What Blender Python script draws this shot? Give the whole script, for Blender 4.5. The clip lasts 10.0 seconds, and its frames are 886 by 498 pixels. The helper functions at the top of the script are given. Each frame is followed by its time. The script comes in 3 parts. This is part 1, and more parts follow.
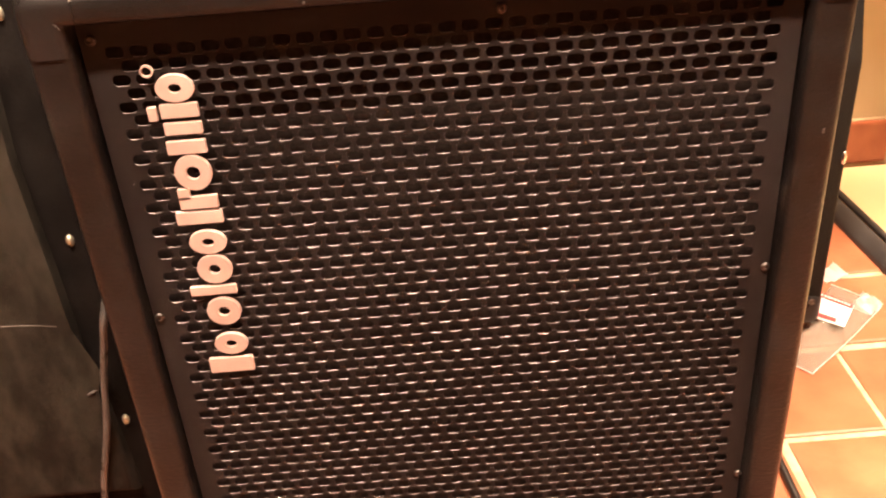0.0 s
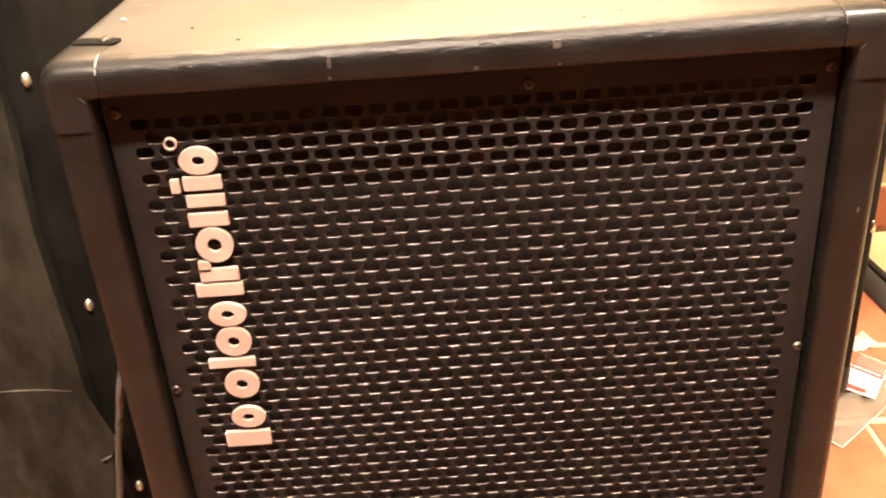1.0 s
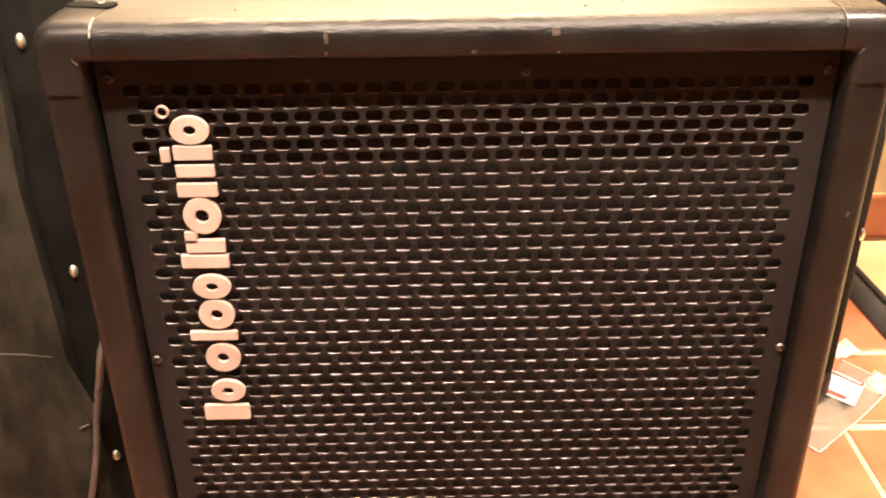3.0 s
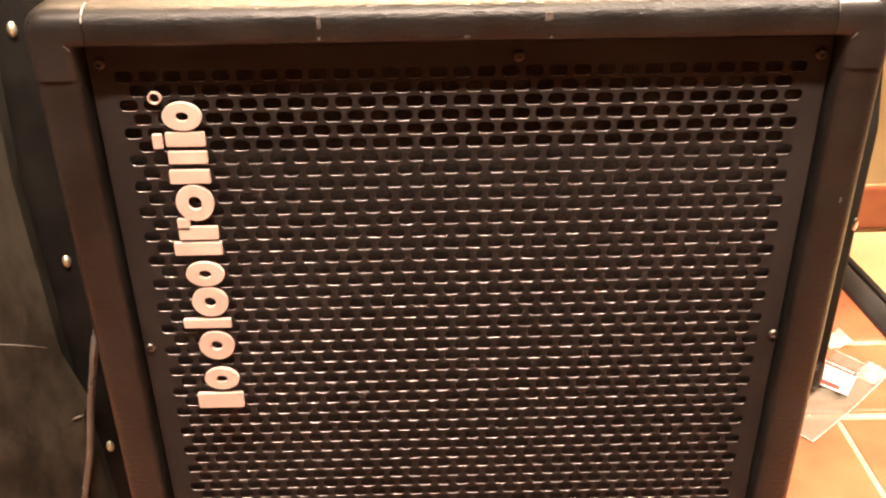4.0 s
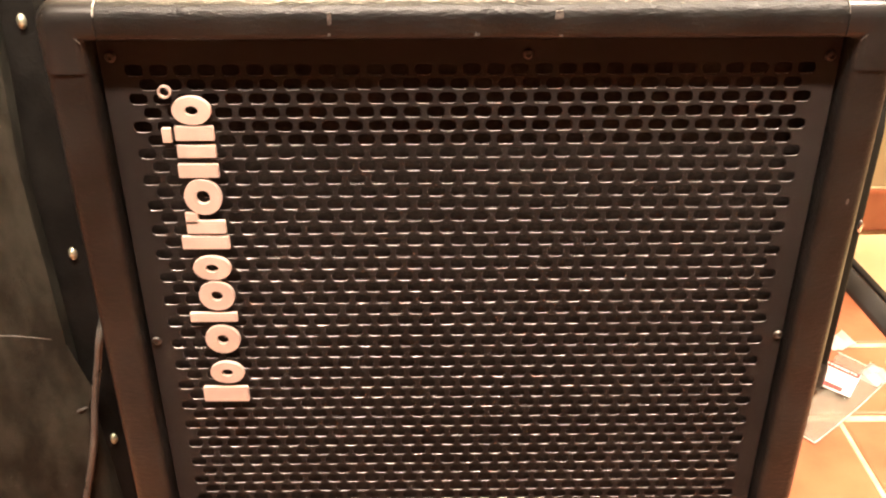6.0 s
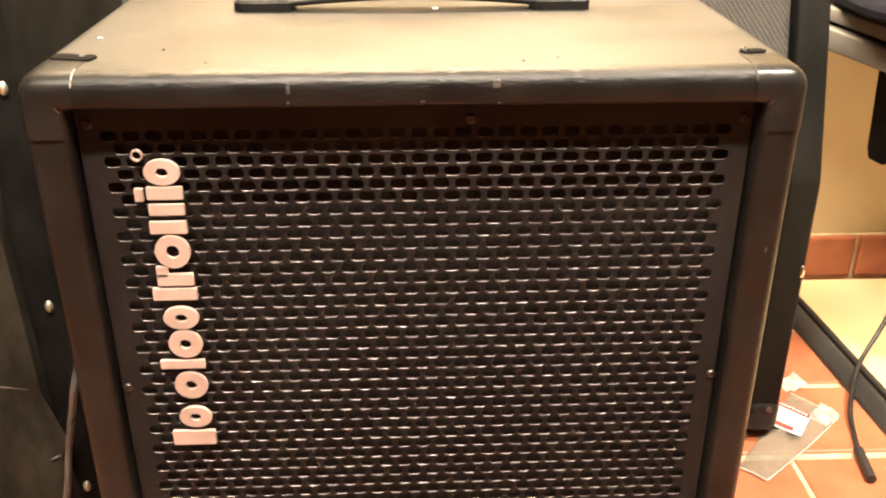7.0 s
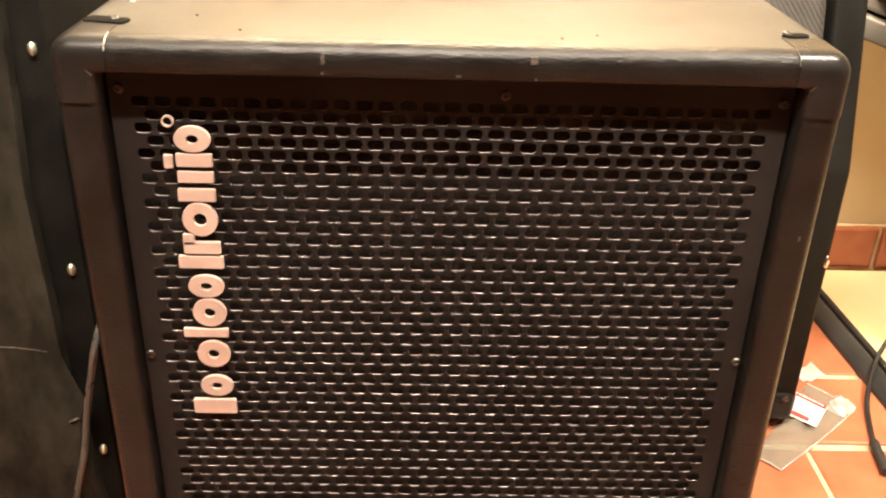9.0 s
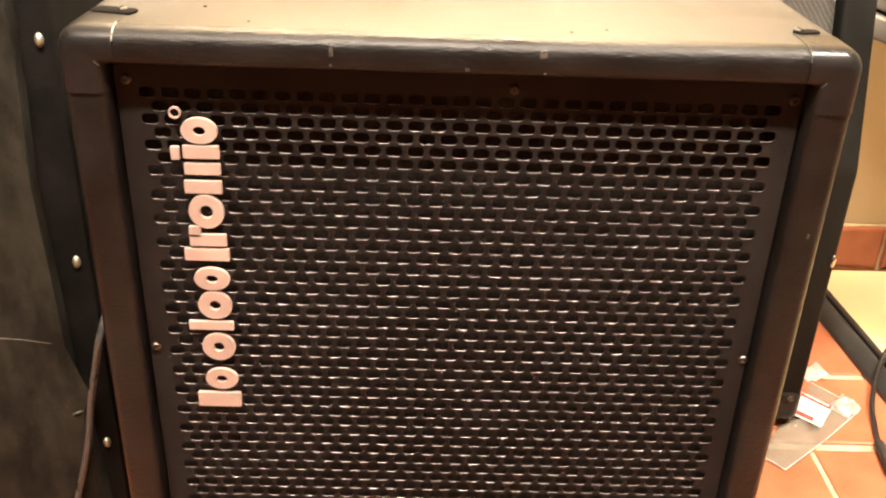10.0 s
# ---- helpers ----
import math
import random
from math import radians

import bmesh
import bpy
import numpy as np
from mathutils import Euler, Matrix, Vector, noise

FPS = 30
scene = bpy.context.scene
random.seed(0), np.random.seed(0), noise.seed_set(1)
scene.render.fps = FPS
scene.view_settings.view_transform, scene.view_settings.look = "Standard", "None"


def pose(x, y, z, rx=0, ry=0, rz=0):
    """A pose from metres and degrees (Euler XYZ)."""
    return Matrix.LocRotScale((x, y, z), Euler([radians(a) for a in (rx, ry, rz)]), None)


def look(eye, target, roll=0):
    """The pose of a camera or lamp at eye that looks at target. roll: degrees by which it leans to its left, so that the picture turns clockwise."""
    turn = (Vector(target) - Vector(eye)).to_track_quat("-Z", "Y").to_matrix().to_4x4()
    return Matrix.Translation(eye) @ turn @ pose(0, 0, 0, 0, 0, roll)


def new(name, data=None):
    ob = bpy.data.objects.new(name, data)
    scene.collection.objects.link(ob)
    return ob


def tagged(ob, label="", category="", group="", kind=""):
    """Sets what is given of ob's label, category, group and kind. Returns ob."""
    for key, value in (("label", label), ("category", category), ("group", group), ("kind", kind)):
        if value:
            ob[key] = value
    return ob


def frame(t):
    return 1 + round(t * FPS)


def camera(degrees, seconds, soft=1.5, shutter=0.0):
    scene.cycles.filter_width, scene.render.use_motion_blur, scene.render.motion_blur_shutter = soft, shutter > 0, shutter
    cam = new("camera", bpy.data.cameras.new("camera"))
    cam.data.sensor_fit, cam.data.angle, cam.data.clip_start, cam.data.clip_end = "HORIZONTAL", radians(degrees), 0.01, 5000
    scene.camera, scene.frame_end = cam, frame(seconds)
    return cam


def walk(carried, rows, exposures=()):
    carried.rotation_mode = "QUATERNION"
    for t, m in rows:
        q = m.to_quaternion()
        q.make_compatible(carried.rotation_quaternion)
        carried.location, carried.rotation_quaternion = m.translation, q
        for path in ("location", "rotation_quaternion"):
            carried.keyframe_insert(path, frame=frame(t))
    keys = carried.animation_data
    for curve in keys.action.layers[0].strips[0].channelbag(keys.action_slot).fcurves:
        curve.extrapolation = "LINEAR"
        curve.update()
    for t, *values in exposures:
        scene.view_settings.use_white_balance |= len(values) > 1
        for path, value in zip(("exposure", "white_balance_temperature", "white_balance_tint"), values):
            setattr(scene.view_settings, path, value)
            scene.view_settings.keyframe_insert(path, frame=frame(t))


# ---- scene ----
PATH = [
    (0, (-0.019, -0.474, 0.658), (0.007, 1.242, -0.37), -4.2),
    (0.5, (-0.027, -0.461, 0.665), (-0.013, 1.294, -0.294), -3.6),
    (1, (-0.021, -0.458, 0.665), (-0.026, 1.313, -0.264), -4.0),
    (1.5, (-0.021, -0.457, 0.664), (-0.031, 1.316, -0.26), -3.6),
    (2, (-0.021, -0.46, 0.664), (-0.013, 1.315, -0.257), -2.4),
    (3.5, (-0.019, -0.457, 0.659), (-0.007, 1.296, -0.303), -0.5),
    (4, (-0.019, -0.46, 0.657), (0.006, 1.294, -0.303), -0.7),
    (4.5, (-0.02, -0.459, 0.658), (-0.001, 1.293, -0.306), -0.5),
    (5, (-0.02, -0.458, 0.654), (-0.01, 1.295, -0.31), -0.3),
    (6.3, (-0.022, -0.465, 0.659), (0.011, 1.286, -0.306), 0.2),
    (6.5, (-0.017, -0.481, 0.661), (0.036, 1.288, -0.271), 0.2),
    (7, (-0.007, -0.499, 0.677), (0.062, 1.3, -0.193), -0.0),
    (7.5, (-0.003, -0.495, 0.681), (0.063, 1.319, -0.158), -0.6),
    (8, (-0.008, -0.493, 0.681), (0.035, 1.308, -0.189), 1.0),
    (8.5, (-0.016, -0.493, 0.676), (0.023, 1.291, -0.227), 1.6),
    (9, (-0.017, -0.494, 0.675), (0.027, 1.283, -0.241), 1.7),
    (9.5, (-0.018, -0.493, 0.673), (0.019, 1.283, -0.246), 2.1),
    (10, (-0.019, -0.493, 0.672), (0.018, 1.282, -0.248), 2.1),
]
cam = camera(51.0, 10.0, soft=2.15)
EXPOSURE = [(0, 0.32, 7750, 36), (0.5, 0.38, 6850, 20), (2.2, 0.40, 6850, 20), (4.5, 0.46, 7000, 23), (6.5, 0.44, 6550, 14), (7.0, 0.24, 6450, 11), (7.5, 0.07, 6450, 10), (8.2, 0.07, 6450, 10), (9, 0.10, 6500, 12), (10, 0.17, 6550, 14)]
walk(cam, [(t, look(eye, target, roll)) for t, eye, target, roll in PATH], EXPOSURE)

# ---- world and lamps ----
world = bpy.data.worlds.new("room_world")
scene.world = world
world.use_nodes = True
world.node_tree.nodes["Background"].inputs[0].default_value = (1.0, 0.72, 0.42, 1)
world.node_tree.nodes["Background"].inputs[1].default_value = 0.02


def area_lamp(name, place, target, size, watts, colour, long=0.0, spread=180):
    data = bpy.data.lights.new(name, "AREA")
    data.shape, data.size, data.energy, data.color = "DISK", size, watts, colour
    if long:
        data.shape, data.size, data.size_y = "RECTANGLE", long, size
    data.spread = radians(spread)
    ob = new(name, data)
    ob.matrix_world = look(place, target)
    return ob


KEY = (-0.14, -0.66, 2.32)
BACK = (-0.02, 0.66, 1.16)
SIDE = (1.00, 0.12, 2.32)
area_lamp("ceiling_tube", KEY, (-0.14, 0.35, 0.5), 0.07, 49, (1.0, 0.85, 0.67), 1.25, 112)
# upward fill added to brighten the ceiling and its bounce
area_lamp("added_ceiling_fill", (-0.14, -0.66, 2.335), (-0.14, -0.64, 3.0), 0.07, 85, (1.0, 0.88, 0.74), 1.25)
# low lamp added behind for glare on the cabinet top, no source known
area_lamp("added_back_glare", BACK, (0.05, 0.20, 0.0), 0.09, 35, (1.0, 0.76, 0.47), 0.90)
# lamp added to brighten the floor corner at right, no source known
area_lamp("added_side_fill", SIDE, (0.72, 0.40, 0.0), 0.20, 32, (1.0, 0.86, 0.68), spread=110)


# ---- materials ----
def material(name, base, rough=0.5, metal=0.0, spec=0.5, coat=0.0):
    m = bpy.data.materials.new(name)
    m.use_nodes = True
    b = m.node_tree.nodes["Principled BSDF"]
    b.inputs["Base Color"].default_value = (*base, 1)
    b.inputs["Roughness"].default_value = rough
    b.inputs["Metallic"].default_value = metal
    b.inputs["Specular IOR Level"].default_value = spec
    b.inputs["Coat Weight"].default_value = coat
    return m


def varied(m, tones, scale=8.0, detail=6.0, stretch=(1, 1, 1), rough=None, low=0.35, high=0.65):
    """Colour, and gloss if given, that wander over the surface in metres of the world."""
    nt = m.node_tree
    b = nt.nodes["Principled BSDF"]
    geo = nt.nodes.new("ShaderNodeNewGeometry")
    mp = nt.nodes.new("ShaderNodeMapping")
    mp.inputs["Scale"].default_value = stretch
    nt.links.new(geo.outputs["Position"], mp.inputs["Vector"])
    nz = nt.nodes.new("ShaderNodeTexNoise")
    nz.inputs["Scale"].default_value, nz.inputs["Detail"].default_value = scale, detail
    nt.links.new(mp.outputs["Vector"], nz.inputs["Vector"])
    ramp = nt.nodes.new("ShaderNodeValToRGB")
    ramp.color_ramp.elements[0].position, ramp.color_ramp.elements[1].position = low, high
    ramp.color_ramp.elements[0].color, ramp.color_ramp.elements[1].color = (*tones[0], 1), (*tones[1], 1)
    nt.links.new(nz.outputs["Fac"], ramp.inputs["Fac"])
    nt.links.new(ramp.outputs["Color"], b.inputs["Base Color"])
    if rough:
        r = nt.nodes.new("ShaderNodeMapRange")
        r.inputs["From Min"].default_value, r.inputs["From Max"].default_value = 0.3, 0.7
        r.inputs["To Min"].default_value, r.inputs["To Max"].default_value = rough
        nt.links.new(nz.outputs["Fac"], r.inputs["Value"])
        nt.links.new(r.outputs["Result"], b.inputs["Roughness"])
    return mp


def bumped(m, scale, strength, distance=0.001, kind="noise", stretch=(1, 1, 1), detail=4.0):
    """Fine relief, laid over what relief the material has."""
    nt = m.node_tree
    b = nt.nodes["Principled BSDF"]
    geo = nt.nodes.new("ShaderNodeNewGeometry")
    mp = nt.nodes.new("ShaderNodeMapping")
    mp.inputs["Scale"].default_value = stretch
    nt.links.new(geo.outputs["Position"], mp.inputs["Vector"])
    if kind == "noise":
        tx = nt.nodes.new("ShaderNodeTexNoise")
        tx.inputs["Detail"].default_value = detail
        out = tx.outputs["Fac"]
    else:
        tx = nt.nodes.new("ShaderNodeTexVoronoi")
        out = tx.outputs["Distance"]
    tx.inputs["Scale"].default_value = scale
    nt.links.new(mp.outputs["Vector"], tx.inputs["Vector"])
    bp = nt.nodes.new("ShaderNodeBump")
    bp.inputs["Strength"].default_value, bp.inputs["Distance"].default_value = strength, distance
    nt.links.new(out, bp.inputs["Height"])
    if b.inputs["Normal"].links:
        nt.links.new(b.inputs["Normal"].links[0].from_socket, bp.inputs["Normal"])
    nt.links.new(bp.outputs["Normal"], b.inputs["Normal"])
    return m


VINYL = material("black_vinyl", (0.022, 0.020, 0.018), 0.46, spec=0.6)
varied(VINYL, ((0.012, 0.0117, 0.0112), (0.022, 0.021, 0.020)), 14, rough=(0.38, 0.52))
bumped(VINYL, 1100, 0.3, 0.0004, "voronoi")
bumped(VINYL, 260, 0.24, 0.0008, stretch=(0.16, 1, 1), detail=6)
STRETCHED = material("stretched_black_vinyl", (0.009, 0.0089, 0.0085), 0.36, spec=0.26)
varied(STRETCHED, ((0.007, 0.0071, 0.0068), (0.013, 0.0129, 0.0123)), 30, rough=(0.28, 0.44))
bumped(STRETCHED, 1100, 0.3, 0.0004, "voronoi")
bumped(STRETCHED, 380, 0.55, 0.0010, stretch=(0.45, 1, 1.2), detail=6)
OLD_VINYL = material("worn_vinyl", (0.02, 0.0195, 0.017), 0.55, spec=0.08)
varied(OLD_VINYL, ((0.006, 0.0060, 0.0053), (0.013, 0.0128, 0.0112)), 22, stretch=(1, 1, 0.12), rough=(0.5, 0.65))
bumped(OLD_VINYL, 380, 0.3, 0.0006, "voronoi")
STEEL = material("black_powder_coat", (0.02, 0.0195, 0.019), 0.6, spec=0.10)
varied(STEEL, ((0.0138, 0.0121, 0.0115), (0.0195, 0.0171, 0.0162)), 6, rough=(0.55, 0.68))
bumped(STEEL, 1500, 0.15, 0.0003)
# pale metal that paints a glint on the lower slot lips
LIP_GLINT = material("slot_lip_glint", (0.4, 0.38, 0.36), 0.4, 0.4)
varied(LIP_GLINT, ((0.22, 0.21, 0.20), (0.34, 0.325, 0.31)), 160)
CLOTH = material("black_baffle_cloth", (0.008, 0.007, 0.006), 0.9, spec=0.02)
varied(CLOTH, ((0.0150, 0.0131, 0.0117), (0.0250, 0.0218, 0.0193)), 200)
PLASTIC = material("black_moulded_plastic", (0.014, 0.0135, 0.013), 0.3, spec=0.27)
varied(PLASTIC, ((0.010, 0.0097, 0.0094), (0.018, 0.0172, 0.0165)), 30, rough=(0.24, 0.38))
bumped(PLASTIC, 500, 0.1, 0.0003)
RUBBER = material("black_rubber", (0.02, 0.018, 0.016), 0.5)
bumped(RUBBER, 160, 0.3, 0.001)
SCREW = material("dull_screw_steel", (0.3, 0.25, 0.2), 0.45, 0.9)
varied(SCREW, ((0.05, 0.048, 0.045), (0.19, 0.181, 0.168)), 260)
CHROME = material("bright_steel", (0.75, 0.73, 0.70), 0.25, 1.0)
varied(CHROME, ((0.6, 0.58, 0.56), (0.82, 0.80, 0.77)), 200)
BRASS = material("brass_stud", (0.75, 0.72, 0.5), 0.52, 1.0)
varied(BRASS, ((0.55, 0.56, 0.42), (0.84, 0.85, 0.68)), 140)
COPPER = material("satin_copper_print", (0.74, 0.52, 0.42), 0.45, 0.0)
varied(COPPER, ((0.48, 0.38, 0.335), (0.58, 0.47, 0.42)), 40)
WORN_AND_SEAM = material("worn_spots_and_pale_seam", (0.5, 0.47, 0.42), 0.4)
varied(WORN_AND_SEAM, ((0.12, 0.115, 0.10), (0.5, 0.47, 0.42)), 300)
DARK_SCREW = material("darker_screw_steel", (0.03, 0.027, 0.026), 0.5, 0.2)
varied(DARK_SCREW, ((0.012, 0.011, 0.011), (0.06, 0.052, 0.05)), 300)
SCUFF = material("pale_scuffed_vinyl", (0.3, 0.27, 0.23), 0.7)
varied(SCUFF, ((0.03, 0.028, 0.026), (0.12, 0.115, 0.105)), 400)
CARPET = material("grey_carpet_cover", (0.05, 0.047, 0.036), 0.9, spec=0.15)
varied(CARPET, ((0.0105, 0.0099, 0.0073), (0.0340, 0.0318, 0.0242)), 55, 14, stretch=(1, 1, 0.45), rough=(0.7, 0.95), low=0.38, high=0.66)
bumped(CARPET, 900, 0.8, 0.0015)
bumped(CARPET, 140, 0.5, 0.0020)
TRIM = material("black_trim_vinyl", (0.004, 0.0037, 0.0034), 0.8, spec=0.03)
varied(TRIM, ((0.0060, 0.0057, 0.0052), (0.0115, 0.0108, 0.0098)), 25)
bumped(TRIM, 300, 0.3, 0.0008, "voronoi")
PLASTER = material("cream_plaster", (0.78, 0.62, 0.38), 0.75)
varied(PLASTER, ((0.50, 0.395, 0.235), (0.58, 0.475, 0.30)), 3.5)
bumped(PLASTER, 60, 0.25, 0.002)
CEILING = material("white_ceiling_paint", (0.8, 0.76, 0.68), 0.85)
bumped(CEILING, 60, 0.2, 0.002)
GROUT = material("sandy_grout", (0.55, 0.43, 0.27), 0.9)
varied(GROUT, ((0.42, 0.31, 0.19), (0.64, 0.51, 0.33)), 40)
bumped(GROUT, 300, 0.6, 0.002)
BOARD = material("pale_varnished_board", (0.72, 0.56, 0.3), 0.4)
varied(BOARD, ((0.66, 0.5, 0.25), (0.78, 0.62, 0.36)), 5, stretch=(1, 0.15, 1), rough=(0.35, 0.5))
CABLE = material("black_cable_sheath", (0.010, 0.0095, 0.009), 0.42)
varied(CABLE, ((0.007, 0.0067, 0.0064), (0.013, 0.0124, 0.0118)), 60, rough=(0.34, 0.5))
GREY_CABLE = material("grey_cable_sheath", (0.16, 0.145, 0.12), 0.45)
varied(GREY_CABLE, ((0.16, 0.165, 0.15), (0.30, 0.305, 0.28)), 60)
LEAD = material("dark_grey_glossy_sheath", (0.07, 0.071, 0.066), 0.3)
varied(LEAD, ((0.045, 0.046, 0.042), (0.095, 0.097, 0.090)), 60, rough=(0.24, 0.36))
GREY_METAL = material("grey_painted_metal", (0.42, 0.40, 0.35), 0.4)
varied(GREY_METAL, ((0.17, 0.163, 0.148), (0.24, 0.232, 0.212)), 12)
NAVY = material("navy_upholstery", (0.008, 0.008, 0.013), 0.85, spec=0.1)
varied(NAVY, ((0.004, 0.004, 0.007), (0.009, 0.009, 0.015)), 40)
bumped(NAVY, 700, 0.4, 0.001)
PAPER = material("white_card", (0.8, 0.76, 0.7), 0.6)
varied(PAPER, ((0.74, 0.7, 0.63), (0.85, 0.82, 0.77)), 30)
RED = material("red_print", (0.55, 0.035, 0.03), 0.5)
varied(RED, ((0.48, 0.03, 0.025), (0.62, 0.06, 0.05)), 60)
IVORY = material("ivory_plastic", (0.75, 0.62, 0.42), 0.4)
varied(IVORY, ((0.66, 0.52, 0.33), (0.8, 0.68, 0.48)), 50)


def tile_material():
    """Fired clay, each tile of its own tone, with clouds and pits."""
    m = material("terracotta", (0.5, 0.16, 0.06), 0.42)
    nt = m.node_tree
    b = nt.nodes["Principled BSDF"]
    info = nt.nodes.new("ShaderNodeObjectInfo")
    geo = nt.nodes.new("ShaderNodeNewGeometry")
    nz = nt.nodes.new("ShaderNodeTexNoise")
    nz.inputs["Scale"].default_value, nz.inputs["Detail"].default_value = 22, 8
    nt.links.new(geo.outputs["Position"], nz.inputs["Vector"])
    add = nt.nodes.new("ShaderNodeMath")
    add.operation = "MULTIPLY_ADD"
    add.inputs[1].default_value = 0.35
    nt.links.new(info.outputs["Random"], add.inputs[0])
    nt.links.new(nz.outputs["Fac"], add.inputs[2])
    ramp = nt.nodes.new("ShaderNodeValToRGB")
    ramp.color_ramp.elements[0].position, ramp.color_ramp.elements[1].position = 0.35, 0.95
    ramp.color_ramp.elements[0].color = (0.27, 0.075, 0.034, 1)
    ramp.color_ramp.elements[1].color = (0.42, 0.144, 0.068, 1)
    nt.links.new(add.outputs[0], ramp.inputs["Fac"])
    nt.links.new(ramp.outputs["Color"], b.inputs["Base Color"])
    r = nt.nodes.new("ShaderNodeMapRange")
    r.inputs["To Min"].default_value, r.inputs["To Max"].default_value = 0.28, 0.55
    nt.links.new(nz.outputs["Fac"], r.inputs["Value"])
    nt.links.new(r.outputs["Result"], b.inputs["Roughness"])
    bumped(m, 35, 0.3, 0.003)
    return m


TERRACOTTA = tile_material()


def weave_material():
    """Grille cloth: salt-and-pepper yarn in slanting rows."""
    m = material("woven_grille_cloth", (0.05, 0.045, 0.04), 0.8, spec=0.2)
    nt = m.node_tree
    b = nt.nodes["Principled BSDF"]
    geo = nt.nodes.new("ShaderNodeNewGeometry")
    mp = nt.nodes.new("ShaderNodeMapping")
    mp.inputs["Rotation"].default_value = (0, radians(34), 0)
    nt.links.new(geo.outputs["Position"], mp.inputs["Vector"])
    w1 = nt.nodes.new("ShaderNodeTexWave")
    w1.bands_direction, w1.wave_profile = "Z", "SIN"
    w1.inputs["Scale"].default_value, w1.inputs["Distortion"].default_value = 150, 2.2
    w2 = nt.nodes.new("ShaderNodeTexWave")
    w2.bands_direction = "X"
    w2.inputs["Scale"].default_value, w2.inputs["Distortion"].default_value = 75, 2.5
    for w in (w1, w2):
        nt.links.new(mp.outputs["Vector"], w.inputs["Vector"])
    mul = nt.nodes.new("ShaderNodeMath")
    mul.operation = "MULTIPLY"
    half = nt.nodes.new("ShaderNodeMath")
    half.operation = "MULTIPLY_ADD"
    half.inputs[1].default_value, half.inputs[2].default_value = 0.55, 0.45
    nt.links.new(w2.outputs["Fac"], half.inputs[0])
    nt.links.new(w1.outputs["Fac"], mul.inputs[0])
    nt.links.new(half.outputs[0], mul.inputs[1])
    ramp = nt.nodes.new("ShaderNodeValToRGB")
    ramp.color_ramp.elements[0].position, ramp.color_ramp.elements[1].position = 0.1, 0.75
    ramp.color_ramp.elements[0].color = (0.016, 0.0155, 0.014, 1)
    ramp.color_ramp.elements[1].color = (0.150, 0.146, 0.132, 1)
    nt.links.new(mul.outputs[0], ramp.inputs["Fac"])
    nt.links.new(ramp.outputs["Color"], b.inputs["Base Color"])
    bp = nt.nodes.new("ShaderNodeBump")
    bp.inputs["Strength"].default_value, bp.inputs["Distance"].default_value = 0.7, 0.001
    nt.links.new(mul.outputs[0], bp.inputs["Height"])
    nt.links.new(bp.outputs["Normal"], b.inputs["Normal"])
    return m


WEAVE = weave_material()


def film_material():
    """Clear packet film: thin, glossy and creased."""
    m = bpy.data.materials.new("clear_packet_film")
    m.use_nodes = True
    nt = m.node_tree
    b = nt.nodes["Principled BSDF"]
    b.inputs["Base Color"].default_value = (0.34, 0.31, 0.24, 1)
    b.inputs["Roughness"].default_value = 0.09
    b.inputs["Alpha"].default_value = 0.42
    bumped(m, 45, 1.0, 0.012)
    return m


FILM = film_material()
# for the welded seams, and pale enough to paint the fold's glare
FILM_SEAM_GLARE = material("welded_edge_and_glare", (0.6, 0.56, 0.5), 0.25)
varied(FILM_SEAM_GLARE, ((0.55, 0.52, 0.47), (0.88, 0.85, 0.80)), 80)
RAIL = material("grey_black_satin_rail", (0.04, 0.039, 0.037), 0.34, spec=0.5)
varied(RAIL, ((0.018, 0.0176, 0.0168), (0.036, 0.0353, 0.0338)), 24, stretch=(1, 0.2, 1), rough=(0.28, 0.42))

# ---- mesh helpers ----
def mesh_ob(name, bm, mat, smooth=False, angle=40):
    me = bpy.data.meshes.new(name)
    bmesh.ops.recalc_face_normals(bm, faces=bm.faces)
    if smooth:
        for f in bm.faces:
            f.smooth = True
        for e in bm.edges:
            if len(e.link_faces) == 2 and e.calc_face_angle(0) > radians(angle):
                e.smooth = False
    bm.to_mesh(me)
    bm.free()
    me.materials.append(mat)
    return new(name, me)


def part(name, bm, mat, parent, label="", smooth=True):
    ob = mesh_ob(name, bm, mat, smooth)
    ob.parent = parent
    return tagged(ob, label)


def thing(name, place, label, category, group="", turn=0):
    ob = new(name)
    ob.empty_display_size = 0.05
    ob.matrix_world = pose(*place, 0, 0, turn)
    return tagged(ob, label, category, group)


def setting(name, bm, mat, label, category):
    return tagged(mesh_ob(name, bm, mat, True), label, category, kind="structure")


def box(x0, x1, y0, y1, z0, z1, bevel=0.0, segments=2):
    bm = bmesh.new()
    bmesh.ops.create_cube(bm, size=1)
    for v in bm.verts:
        v.co = ((x0 + x1) / 2 + v.co.x * (x1 - x0), (y0 + y1) / 2 + v.co.y * (y1 - y0), (z0 + z1) / 2 + v.co.z * (z1 - z0))
    if bevel:
        bmesh.ops.bevel(bm, geom=list(bm.edges), offset=bevel, segments=segments, profile=0.5, affect="EDGES")
    return bm


